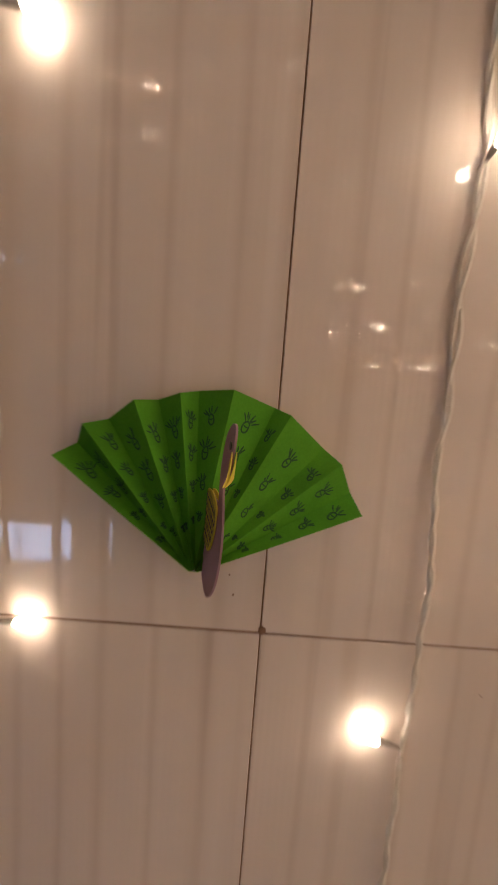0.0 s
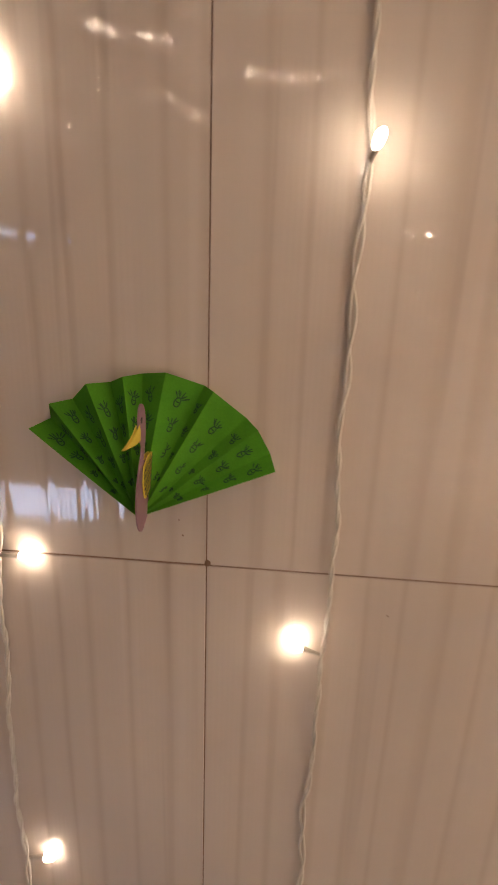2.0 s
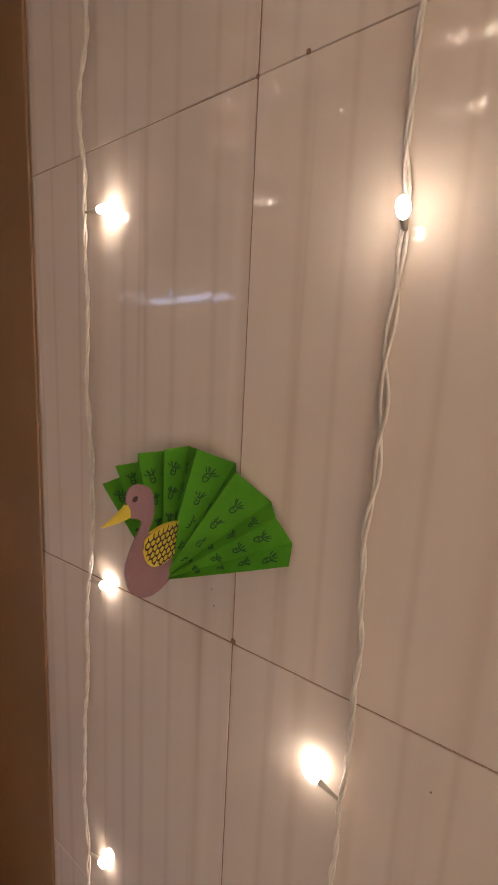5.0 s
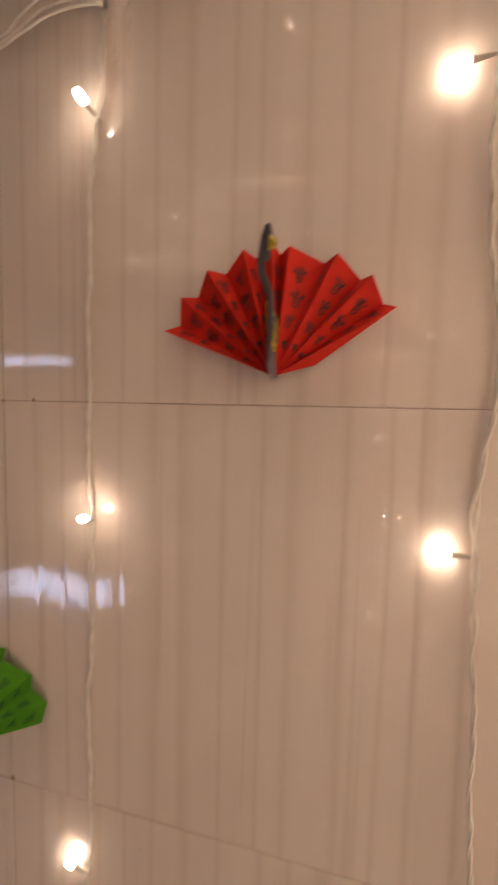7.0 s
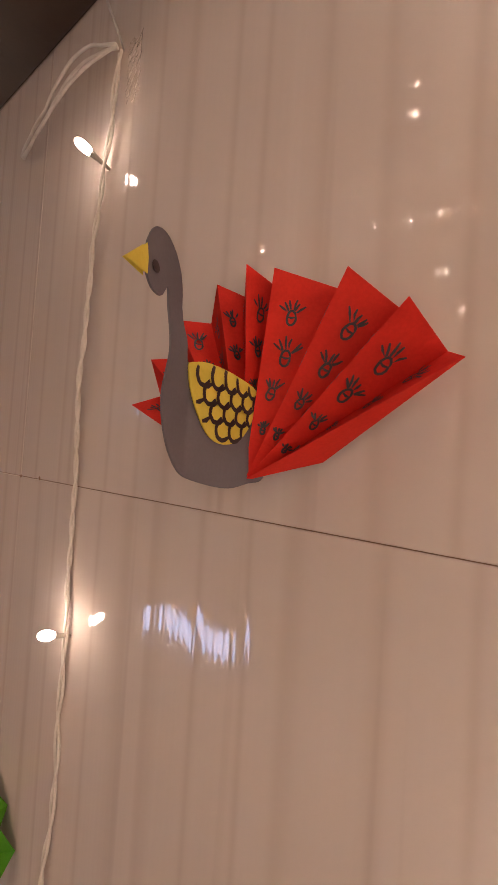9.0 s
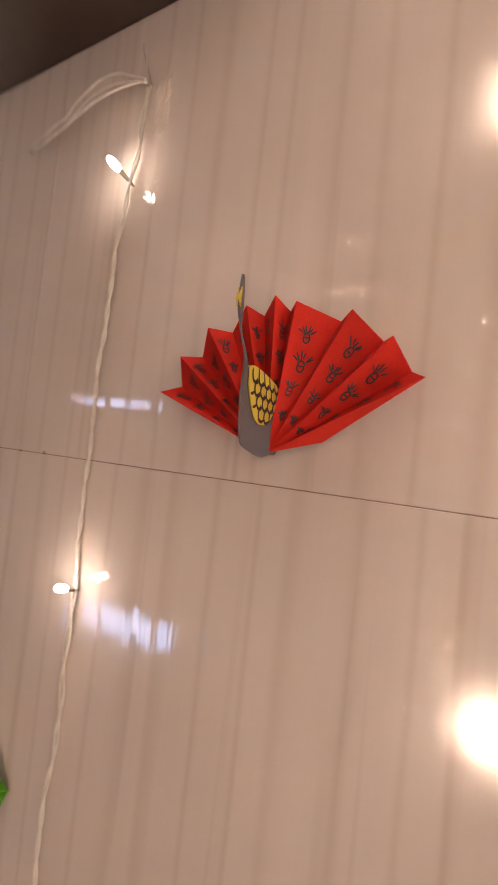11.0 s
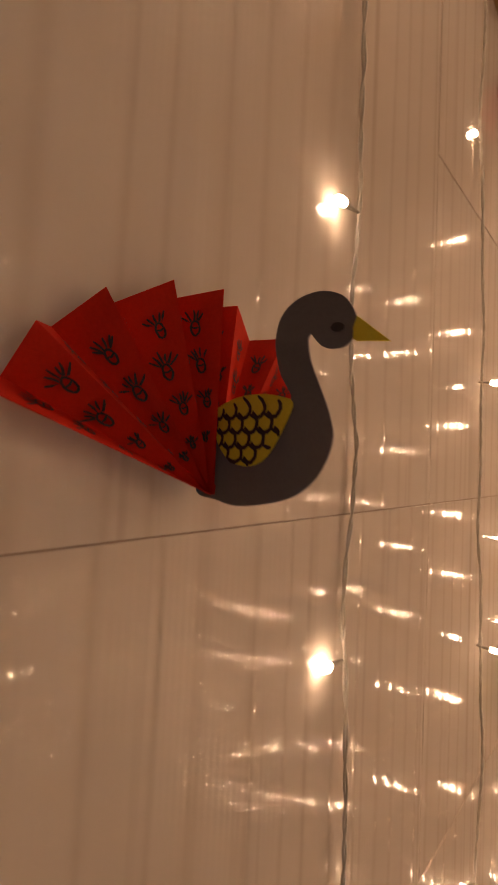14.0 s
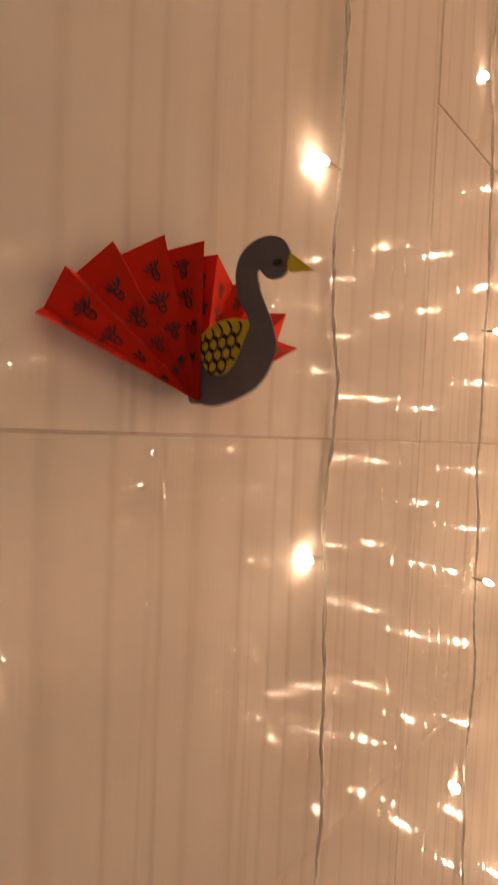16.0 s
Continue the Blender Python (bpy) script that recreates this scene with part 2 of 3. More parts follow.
def card_bm(outline, place, half):
    """A flat card: an outline in (a, b), set into space by place(a, b, side), with two finely meshed faces and an edge."""
    flat = bmesh.new()
    verts = [flat.verts.new((p[0], p[1], 0)) for p in outline]
    for tri in ear_clip(outline):
        flat.faces.new([verts[k] for k in tri])
    for _ in range(4):
        long = [e for e in flat.edges if not e.is_boundary and e.calc_length() > 4.0]
        if not long:
            break
        bmesh.ops.subdivide_edges(flat, edges=long, cuts=1)
        bmesh.ops.triangulate(flat, faces=flat.faces[:])
    flat.verts.index_update()
    bm = bmesh.new()
    for h in (half, -half):
        made = [bm.verts.new(place(v.co.x, v.co.y, h)) for v in flat.verts]
        for f in flat.faces:
            bm.faces.new([made[v.index] for v in f.verts]).smooth = True
    flat.free()
    one = [bm.verts.new(place(p[0], p[1], half)) for p in outline]
    two = [bm.verts.new(place(p[0], p[1], -half)) for p in outline]
    for i in range(len(one)):
        j = (i + 1) % len(one)
        bm.faces.new((one[i], one[j], two[j], two[i]))
    return bm


def add_stroke(bm, pts, place, width, lift):
    """A marker stroke as a flat raised ribbon; pts in a plane, place(a, b, lift) sets them into space."""
    left, right = [], []
    for i, p in enumerate(pts):
        d = pts[min(i + 1, len(pts) - 1)] - pts[max(i - 1, 0)]
        n = Vector((-d.y, d.x)).normalized() * width * (0.5 if 0 < i < len(pts) - 1 else 0.32)
        left.append(bm.verts.new(place(*(p + n), lift)))
        right.append(bm.verts.new(place(*(p - n), lift)))
    for i in range(len(pts) - 1):
        bm.faces.new((left[i], left[i + 1], right[i + 1], right[i]))
    return left[0]


def inside(p, poly):
    hit = False
    for i in range(len(poly)):
        a, b = poly[i], poly[i - 1]
        if (a[1] > p[1]) != (b[1] > p[1]) and p[0] < (b[0] - a[0]) * (p[1] - a[1]) / (b[1] - a[1]) + a[0]:
            hit = not hit
    return hit


# ---- paper swans ----
def feather_marks(rng, size):
    """One hand-drawn feather mark: a small loop with a bar and five or six short rays, pointing to +b."""
    s = size
    strokes = [[Vector((0.16 * s * math.cos(a) + rng.uniform(-1, 1) * 0.012 * s, 0.27 * s * math.sin(a) - 0.2 * s)) for a in (2 * math.pi * k / 12 + 0.3 for k in range(13))]]
    strokes.append([Vector((-0.12 * s, -0.17 * s)), Vector((0, -0.2 * s)), Vector((0.13 * s, -0.16 * s))])
    for k in range(rng.choice((5, 5, 6))):
        a = math.radians(-50 + 21 * k + rng.uniform(-7, 7))
        r0, r1 = 0.24 * s, (0.62 + rng.uniform(-0.08, 0.08)) * s
        c = Vector((0, -0.14 * s))
        way = Vector((math.sin(a), math.cos(a)))
        bend = Vector((0.03 * s * rng.uniform(-1, 1), 0))
        strokes.append([c + way * r0, c + way * (r0 + r1) / 2 + bend, c + way * r1])
    return strokes


def grey_bend(a, b):
    """How far the grey card stands off its plane: the head is turned aside, the breast curls the other way."""
    w = max(0.0, min(1.0, (b - 30) / 20))
    w = w * w * (3 - 2 * w)
    return w * 0.00042 * (a - 61.5) + (1 - w) * 0.00032 * max(0.0, a - 49)


def mauve_bend(a, b):
    """The mauve card leans a little and its beak curls back."""
    return 0.00006 * (b - 30) - 0.000021 * max(0.0, a - 64) ** 2


def paper_swan(name, label, base, ridges, lean, notch, out, body, wing, eye, beak, m_fan, m_body, m_ink, seed, scale_step, slant, bend=None, tuck=0.0):
    """A paper swan: a pleated paper fan as its tail against the wall, and a flat card body that stands out from the wall."""
    rng = random.Random(seed)
    swan = new(name)
    swan.matrix_world = pose(*base)
    tagged(swan, label, "paper swan", "paper swans on the tiled wall")
    # the pleated fan
    apex = Vector((0, -lean, 0))
    folds = []
    for i, (a, radius, off) in enumerate(ridges):
        folds.append((a, -off, radius))
        if i + 1 < len(ridges):
            half, after = (a - ridges[i + 1][0]) / 2, ridges[i + 1]
            dent = notch[0] if a > 10 else notch[1]
            deep = max(0.002, (off + after[2]) / 2 - 0.0125)
            folds.append((a - half * (0.6 if a > 0 else 1.4) + rng.uniform(-1, 1), -deep, (radius + after[1]) / 2 * math.cos(radians(half)) * dent))
    if tuck:
        folds.append((folds[-1][0] - 9, -0.004, tuck))
    rim = [Vector((-math.sin(math.radians(a)) * r, y, math.cos(math.radians(a)) * r)) for a, y, r in folds]
    bm = bmesh.new()
    steps = 5
    grid = []
    for k, p in enumerate(rim):
        root = apex + Vector((0.0016 * (k - len(rim) / 2) / len(rim) * 2, 0.0012 * (1 if k % 2 else -1), 0.001))
        sag = rng.uniform(-0.0006, 0.0006)
        grid.append([bm.verts.new(root.lerp(p, s / steps) + Vector((0, sag * math.sin(math.pi * s / steps), 0))) for s in range(steps + 1)])
    for q, r in zip(grid, grid[1:]):
        for s in range(steps):
            bm.faces.new((q[s], r[s], r[s + 1], q[s + 1]))
    fan = part("tail_fan", bm, m_fan, swan, "pleated paper fan with hand-drawn feather marks")
    solid = fan.modifiers.new("thickness", "SOLIDIFY")
    solid.thickness, solid.offset = 0.00028, 0.0
    # feather marks, panel by panel
    for k, (p, q) in enumerate(zip(rim, rim[1:])):
        mid = (p + q) / 2
        along = (mid - apex).normalized()
        across = (q - p).normalized()
        normal = along.cross(across).normalized()
        if normal.y > 0:
            normal = -normal
        across = (across - along * across.dot(along)).normalized()
        wide = (q - p).length
        if wide < 0.0085 or min((p - apex).length, (q - apex).length) < 0.05:
            continue
        first = rng.uniform(0.80, 0.86)
        for n in range(4):
            f = first - 0.185 * n
            centre = apex + (mid - apex) * f
            size = min(0.0096, wide * f * 0.78) * rng.uniform(0.9, 1.08)
            twist = rng.uniform(-0.25, 0.25)
            shift = rng.uniform(-0.1, 0.1) * wide * f

            def place(a, b, lift, centre=centre, twist=twist, shift=shift):
                x, y = a * math.cos(twist) - b * math.sin(twist) + shift, a * math.sin(twist) + b * math.cos(twist)
                return centre + across * x + along * y + normal * lift

            ink = bmesh.new()
            loop_edge = None
            for stroke in feather_marks(rng, size):
                start = add_stroke(ink, stroke, place, 0.0008 if n < 2 else 0.0007, 0.0006)
                if loop_edge is None:
                    loop_edge = ink.verts[:]
                else:
                    near = min(loop_edge, key=lambda v: (v.co - start.co).length)
                    bmesh.ops.weld_verts(ink, targetmap={start: near})
            part("feather_mark", ink, m_ink, fan)
    # the card body, standing out from the wall
    d = Vector((out[0], out[1], 0)).normalized()
    side = Vector((-d.y, d.x, 0))

    def put(a, b, lift):
        bow = (bend or grey_bend)(a, b)
        return d * a * 0.001 + Vector((0, 0, b * 0.001)) + side * (lift + bow)

    part("body", card_bm(smooth_loop(body), put, 0.00035), m_body, swan)
    for s in (1, -1):
        leaf = smooth_loop(wing, 3)
        w = part("wing", card_bm(leaf, lambda a, b, h, s=s: put(a, b, s * 0.0009 + h), 0.0002), M_YELLOW, swan, "yellow paper wing with drawn scales")
        a0, a1 = min(p[0] for p in leaf), max(p[0] for p in leaf)
        b0, b1 = min(p[1] for p in leaf), max(p[1] for p in leaf)
        row, b = 0, b1 - scale_step * 0.3
        while b > b0 - scale_step:
            a = a0 - scale_step * (0.5 if row % 2 else 0.0)
            while a < a1 + scale_step:
                arc = []
                for k in range(10):
                    u = math.pi * (0.02 + 0.96 * min(k, 8) / 8)
                    q = Vector((-scale_step * 0.56 * math.cos(u) + rng.uniform(-0.15, 0.15), scale_step * (0.42 - 0.84 * math.sin(u) ** 0.8) + rng.uniform(-0.15, 0.15)))
                    q.rotate(Matrix.Rotation(slant, 2))
                    p = Vector((a + scale_step * 0.5, b - scale_step * 0.42)) + q
                    if k < 9 and inside(p, leaf):
                        arc.append(p)
                        continue
                    if len(arc) > 2:
                        ink = bmesh.new()
                        add_stroke(ink, arc, lambda x, y, h, s=s: put(x, y, s * (0.0009 + h)), scale_step * 0.22, 0.00045)
                        part("scale_line", ink, M_INK, w)
                    arc = []
                a += scale_step
            b -= scale_step * 0.78
            row += 1
        spot = [(eye[0] + 1.75 * math.cos(2 * math.pi * k / 14), eye[1] + 1.35 * math.sin(2 * math.pi * k / 14)) for k in range(14)]
        part("eye", card_bm(spot, lambda a, b, h, s=s: put(a, b, s * 0.0006 + h), 0.00012), M_INK, swan)
    # a folded beak: two yellow leaves that meet in the tip
    for s in (1, -1):
        tip, top, low = beak
        back = Vector(top).lerp(Vector(low), 0.5) - (Vector(tip) - Vector(top).lerp(Vector(low), 0.5)) * 0.05

        corners = [Vector(tip), Vector(top), back, Vector(low)]
        rimmed = [p.lerp(q, k / 5) for p, q in zip(corners, corners[1:] + corners[:1]) for k in range(5)]

        def leafplace(a, b, h, s=s, tip=tip):
            f = max(0.0, min(1.0, (tip[0] - a) / max(0.1, tip[0] - min(top[0], low[0]))))
            return put(a, b, s * (0.0003 + 0.0005 * f) + h)

        part("beak", card_bm(rimmed, leafplace, 0.00015), M_YELLOW, swan)
    return swan


RED_BODY = ((69.1, 54.6), (66.5, 60.3), (62.8, 62.7), (58.5, 63.2), (53.6, 61.6), (49.7, 57.8), (48, 52.6), (47.7, 46.1), (47.9, 39.8), (49.9, 32.6), (41.4, 33.4), (22.5, 32),
    (7, 28), (7, 12), (8, 1), (18, -0.7), (28.4, -1.9), (40.5, -0.1), (50.4, 2.8), (56.6, 7.7), (60.5, 14.1), (62.3, 21.3), (61.2, 27.5), (58.9, 35),
    (57.1, 42.5), (56.7, 47.4), (56.7, 49.9), (57.5, 50.9), (58.6, 49.3), (60.6, 47.1), (63.2, 46.4), (66.3, 47), (68.6, 49.8))
RED_WING = ((16.4, 30.3), (25.1, 33.5), (33.1, 34.7), (41.4, 34.7), (47.8, 33.4), (50.8, 31.7), (49.4, 26.5), (44.8, 18.4), (39.6, 13.3), (32.8, 11.6), (25, 13.4), (19.9, 18),
    (17, 23.5))
GREEN_BODY = ((65.9, 56.5), (66.4, 60.5), (64.4, 63.9), (59.5, 64.4), (52.9, 62.1), (47.7, 57.9), (44.9, 49.8), (45.5, 42.8), (48.4, 36.6), (41.1, 35), (29.2, 34.3),
    (16, 27), (7, 22), (8, 12), (16.6, 14.5), (20.6, 5), (25.4, 0.6), (35.3, -0.8), (44.6, 0.3), (53.4, 4.8), (60.8, 12), (64.2, 19.6), (64.9, 25.5),
    (62.8, 31.4), (59.5, 36.8), (56, 41), (54.7, 44.7), (58.3, 47.4), (63.7, 49.9))
GREEN_WING = ((52.1, 30.8), (51.6, 34.9), (41.1, 36.6), (29.2, 35.9), (17.2, 32.5), (17.3, 24.1), (20.9, 17.1), (29.4, 14.3), (41.5, 15.9), (48.4, 20.8), (52.7, 28.2))
# folds of the fans: angle, radius, distance off the wall
RED_RIDGES = ((68, 0.0745, 0.014), (51, 0.0760, 0.013), (34, 0.0750, 0.015), (15.5, 0.0747, 0.016), (2.0, 0.0735, 0.021), (-5.6, 0.0715, 0.018), (-27, 0.0730, 0.019), (-44.4, 0.0730, 0.021), (-60.6, 0.0734, 0.018))
GREEN_RIDGES = ((54.8, 0.0750, 0.021), (41, 0.0755, 0.020), (23, 0.0740, 0.020), (8.7, 0.0730, 0.016), (-8.3, 0.0758, 0.013), (-28.6, 0.0750, 0.011), (-52.5, 0.0756, 0.009), (-71, 0.0745, 0.012))
RED_EYE, RED_BEAK = (64.5, 52.3), ((77.3, 47.7), (69.4, 55.0), (68.6, 48.4))
GREEN_EYE, GREEN_BEAK = (60.9, 57.7), ((77.4, 48.6), (66.2, 56.6), (63.7, 49.9))


red_swan = paper_swan("paper_swan", "grey card swan with red pleated paper tail on tiled wall", (0.2045, 0, 1.216), RED_RIDGES, 0.017, (0.97, 0.98), (0.045, -1), RED_BODY, RED_WING, RED_EYE, RED_BEAK, M_RED, M_GREY, M_INK, 3, 6.3, 0.9, tuck=0.023)
green_swan = paper_swan("paper_swan", "mauve card swan with green pleated paper tail on tiled wall", (-0.031, 0, 0.942), GREEN_RIDGES, 0.027, (0.985, 1.0), (0.20, -1), GREEN_BODY, GREEN_WING, GREEN_EYE, GREEN_BEAK, M_GREEN, M_MAUVE, M_GREENINK, 8, 4.2, 0.5, mauve_bend)
far_green = paper_swan("paper_swan", "dark brown card swan with green pleated paper tail by the corner", (0.748, 0, 0.90), GREEN_RIDGES, 0.022, (0.96, 0.98), (0.05, -1), RED_BODY, RED_WING, RED_EYE, RED_BEAK, M_GREEN, M_BROWNCARD, M_GREENINK, 14, 4.6, 0.9)
far_green.rotation_euler = Euler((0, radians(-8), 0))
far_red = copy_thing(red_swan, pose(0.692, 0, 1.655, 0, -12, 0))
tagged(far_red, "grey card swan with red pleated paper tail near the corner")
low_red = copy_thing(red_swan, pose(-0.208, -0.0037, 0.413, 0, -22, 0))
tagged(low_red, "grey card swan with red paper tail on brown door surround")


# ---- fairy lights ----
def bulb_meshes(mat):
    """A small rounded bulb that points along +z, and its holder."""
    bm = bmesh.new()
    profile = ((0.0, 0.0019), (0.002, 0.0026), (0.0055, 0.0027), (0.0075, 0.0022), (0.0088, 0.0012))
    rings = [[bm.verts.new((r * math.cos(a), r * math.sin(a), z)) for a in (2 * math.pi * k / 10 for k in range(10))] for z, r in profile]
    tip = bm.verts.new((0, 0, 0.0093))
    for q, r in zip(rings, rings[1:]):
        for k in range(10):
            bm.faces.new((q[k], q[(k + 1) % 10], r[(k + 1) % 10], r[k])).smooth = True
    for k in range(10):
        bm.faces.new((rings[-1][k], rings[-1][(k + 1) % 10], tip))
    bm.faces.new(rings[0][::-1])
    glass = mesh_from("bulb", bm, mat)
    bm = bmesh.new()
    add_tube(bm, [Vector((0, 0, z)) for z in (-0.0115, -0.0075, -0.0035, -0.001, 0.0006)], lambda u: 0.0008 + 0.0011 * min(1, u * 1.3), 8)
    return glass, mesh_from("bulb_holder", bm, M_SOCKET)


BULB_MESH, HOLDER_MESH = bulb_meshes(M_BULB)
BRIGHT_MESH = bulb_meshes(M_FARBULB)[0]
BRIGHT_MESH.transform(Matrix.Diagonal((0.8, 0.8, 1.2, 1)))


def light_string(label, at, ends, bulbs, seed, off, sway=0.004, step=0.0035, coarse=False, bulb=None, hang=None):
    """A twisted pair of thin cables that hangs down a wall, with bulbs on short stalks.
    at(s, o): the place on the wall s metres along it and o metres off it; bulbs: rows of height, way of the bulb (along, off, up);
    hang: heights and places along the wall through which the cable hangs."""
    bulb = bulb or BULB_MESH
    rng = random.Random(seed)
    string = new("light_string")
    s0, top, low = ends
    string.matrix_world = Matrix.Translation(at(s0, 0, low))
    base = at(s0, 0, low)
    tagged(string, label, "string lights", "strings of fairy lights")
    ph = [rng.uniform(0, 6.28) for _ in range(6)]

    def line(z):
        mid, slow = (s0, 1.0) if hang is None else (float(np.interp(-z, [-h for h, _ in hang], [x for _, x in hang])), 0.0)
        s = mid + sway * (slow * (math.sin(z * 9 + ph[0]) + 0.5 * math.sin(z * 23 + ph[1])) + 0.22 * math.sin(z * 71 + ph[2]) + 0.1 * math.sin(z * 163 + ph[4]))
        o = off + 0.0018 * (math.sin(z * 15 + ph[3]) + 0.5 * math.sin(z * 41 + ph[4]))
        return s, o

    count = int((top - low) / step)
    for strand in (0,) if coarse else (0, 1):
        pts, turn = [], 0.0
        for i in range(count + 1):
            z = top + (low - top) * i / count
            s, o = line(z)
            loose = 0.0008 + 0.0009 * max(0.0, math.sin(z * 17 + ph[5])) ** 2
            turn += step * 2 * math.pi / (0.034 + 0.03 * max(0.0, math.sin(z * 17 + ph[5])))
            a = turn + math.pi * strand
            if coarse:
                loose = 0.0
            pts.append(at(s + loose * math.cos(a), o + 0.0007 * math.sin(a), z) - base)
        bm = bmesh.new()
        add_tube(bm, pts, 0.0013 if coarse else 0.0009, 5)
        part("cable", bm, M_WIRE, string, "" if strand else "thin cream-white cable")
    for z, way in bulbs:
        s, o = line(z)
        a = at(s, o, z) - base
        d = (at(s + way[0], o + way[1], z + way[2]) - at(s, o, z)).normalized()
        m = Matrix.Translation(a + d * (0.0078 if coarse or way[1] > 0.5 else 0.0125)) @ d.to_track_quat("Z", "Y").to_matrix().to_4x4()
        glass = share("bulb", bulb, string, m)
        tagged(glass, "lit warm white bulb")
        if not coarse:
            share("bulb_holder", HOLDER_MESH, glass, Matrix())
    return string


def on_north(s, o, z):
    return Vector((s, -o, z))


def on_east(s, o, z):
    return Vector((EAST - o, -s, z))


def on_south(s, o, z):
    return Vector((s, SOUTH + o, z))


LABEL = "string of lit warm fairy lights hanging on tiles"
# heights of the bulbs and the ways that they point: along the wall, off it, up
# how the five cables hang: height, place along the wall
HANG = (((1.47, -0.124), (1.256, -0.125), (1.228, -0.130), (1.18, -0.124), (1.07, -0.127), (0.96, -0.126), (0.90, -0.130), (0.79, -0.134), (0.65, -0.1375), (0.51, -0.135), (0.43, -0.142)),
        ((1.45, 0.088), (1.405, 0.088), (1.384, 0.082), (1.338, 0.078), (1.23, 0.0765), (1.195, 0.0735), (1.12, 0.0755), (0.99, 0.0735), (0.88, 0.0765), (0.85, 0.0725), (0.81, 0.0745), (0.712, 0.0715), (0.63, 0.0735)),
        ((1.75, 0.310), (1.475, 0.313), (1.38, 0.311), (1.28, 0.3145), (1.243, 0.324), (1.17, 0.3185), (1.13, 0.3155), (1.067, 0.319), (0.97, 0.3235), (0.6, 0.33)),
        ((1.77, 0.55), (1.56, 0.553), (1.474, 0.561), (1.385, 0.560), (1.264, 0.572), (1.183, 0.572), (1.12, 0.584), (1.053, 0.578), (0.96, 0.59), (0.824, 0.588), (0.685, 0.603)),
        ((1.77, 0.87), (1.49, 0.854), (1.268, 0.846), (1.02, 0.845), (0.80, 0.85), (0.739, 0.862), (0.72, 0.848), (0.47, 0.87)))
light_string(LABEL, on_north, (-0.128, 1.47, -0.25), [(1.43, (1, 0.1, 0.1)), (1.158, (1, -0.12, 0)), (0.90, (1, -0.12, 0)), (0.643, (1, -0.12, 0)), (0.37, (1, -0.12, 0)), (0.08, (-1, 0.3, 0))], 11, 0.0065, hang=HANG[0])
light_string(LABEL, on_north, (0.078, 1.445, -0.25), [(1.382, (-0.35, 1, 0.45)), (1.118, (0.1, 1, 0.35)), (0.848, (-1, 0.0, 0.3)), (0.588, (-1, 0.0, 0.2)), (0.30, (-1, 0.3, 0)), (0.03, (1, 0.3, 0))], 12, 0.0042, hang=HANG[1])
light_string(LABEL, on_north, (0.320, 1.75, -0.25), [(1.645, (-1, -0.1, 0)), (1.376, (-1, -0.12, 0)), (1.119, (-1, -0.12, 0)), (0.85, (-1, -0.1, 0)), (0.56, (1, 0.2, 0)), (0.29, (-1, 0.3, 0))], 13, 0.0060, hang=HANG[2])
light_string(LABEL, on_north, (0.565, 1.77, -0.25), [(1.573, (-1, -0.1, 0)), (1.321, (0.35, 1, -0.15)), (1.049, (0.3, 1, -0.1)), (0.807, (-1, -0.1, 0)), (0.53, (0.5, 1, 0)), (0.26, (-1, 0.3, 0))], 14, 0.0058, 0.003, hang=HANG[3])
light_string(LABEL, on_north, (0.835, 1.77, -0.25), [(1.62, (-0.6, 0.6, 0)), (1.375, (0.3, 1, 0)), (1.114, (-0.6, 0.6, 0)), (0.85, (0.3, 1, 0)), (0.59, (0.4, 1, 0)), (0.32, (-1, 0.3, 0))], 15, 0.0058, 0.003, hang=HANG[4])
for n, y in enumerate((0.035,)):
    rows = [(1.25 + 0.135 * k, (random.choice((-1, 1)), random.uniform(0.3, 1.2), random.uniform(-0.2, 0.3))) for k in range(-8, 4)]
    light_string("string of lit warm fairy lights on the side wall", on_east, (y, 1.82, -0.25), rows, 30 + n, 0.006, 0.004, 0.012, True)
for n in range(9):
    drop = random.uniform(0.0, 0.15)
    rows = [(1.72 - drop - 0.165 * k + random.uniform(-0.05, 0.03), (random.uniform(-0.3, 0.3), random.uniform(0.1, 0.5), random.choice((-1, 1)))) for k in range(9)]
    light_string("string of lit warm fairy lights on the side wall", on_east, (0.12 + 0.102 * n, 1.76, 0.25), rows, 70 + n, 0.006, 0.004, 0.012, True, BRIGHT_MESH)
for n in range(14):
    x = -0.78 + 0.14 * n if n < 7 else 0.24 + 0.095 * (n - 7)
    low, top = (1.60, 2.54) if n < 7 else (0.25, 1.72)
    drop = random.uniform(0.0, 0.14)
    rows = [(top - drop - 0.15 * k + random.uniform(-0.04, 0.04), (random.uniform(-0.3, 0.3), random.uniform(0.1, 0.5), random.choice((-1, 1)))) for k in range(11) if top - 0.16 - 0.15 * k > low]
    light_string("string of lit warm fairy lights on the opposite wall", on_south, (x, top + 0.04, low), rows, 50 + n, 0.006, 0.004, 0.012, True, BRIGHT_MESH)


def under_ceiling(s, o, z):
    return Vector((z, -s, CEIL - o))


for n in range(3):
    rows = [(0.80 - 0.135 * k - 0.03 * n, (random.choice((-1, 1)), 0.4, random.uniform(-0.3, 0.3))) for k in range(15)]
    light_string("string of lit warm fairy lights along the ceiling", under_ceiling, (0.64 + 0.14 * n, 0.85, -1.25), rows, 110 + n, 0.006, 0.004, 0.012, True, BRIGHT_MESH)

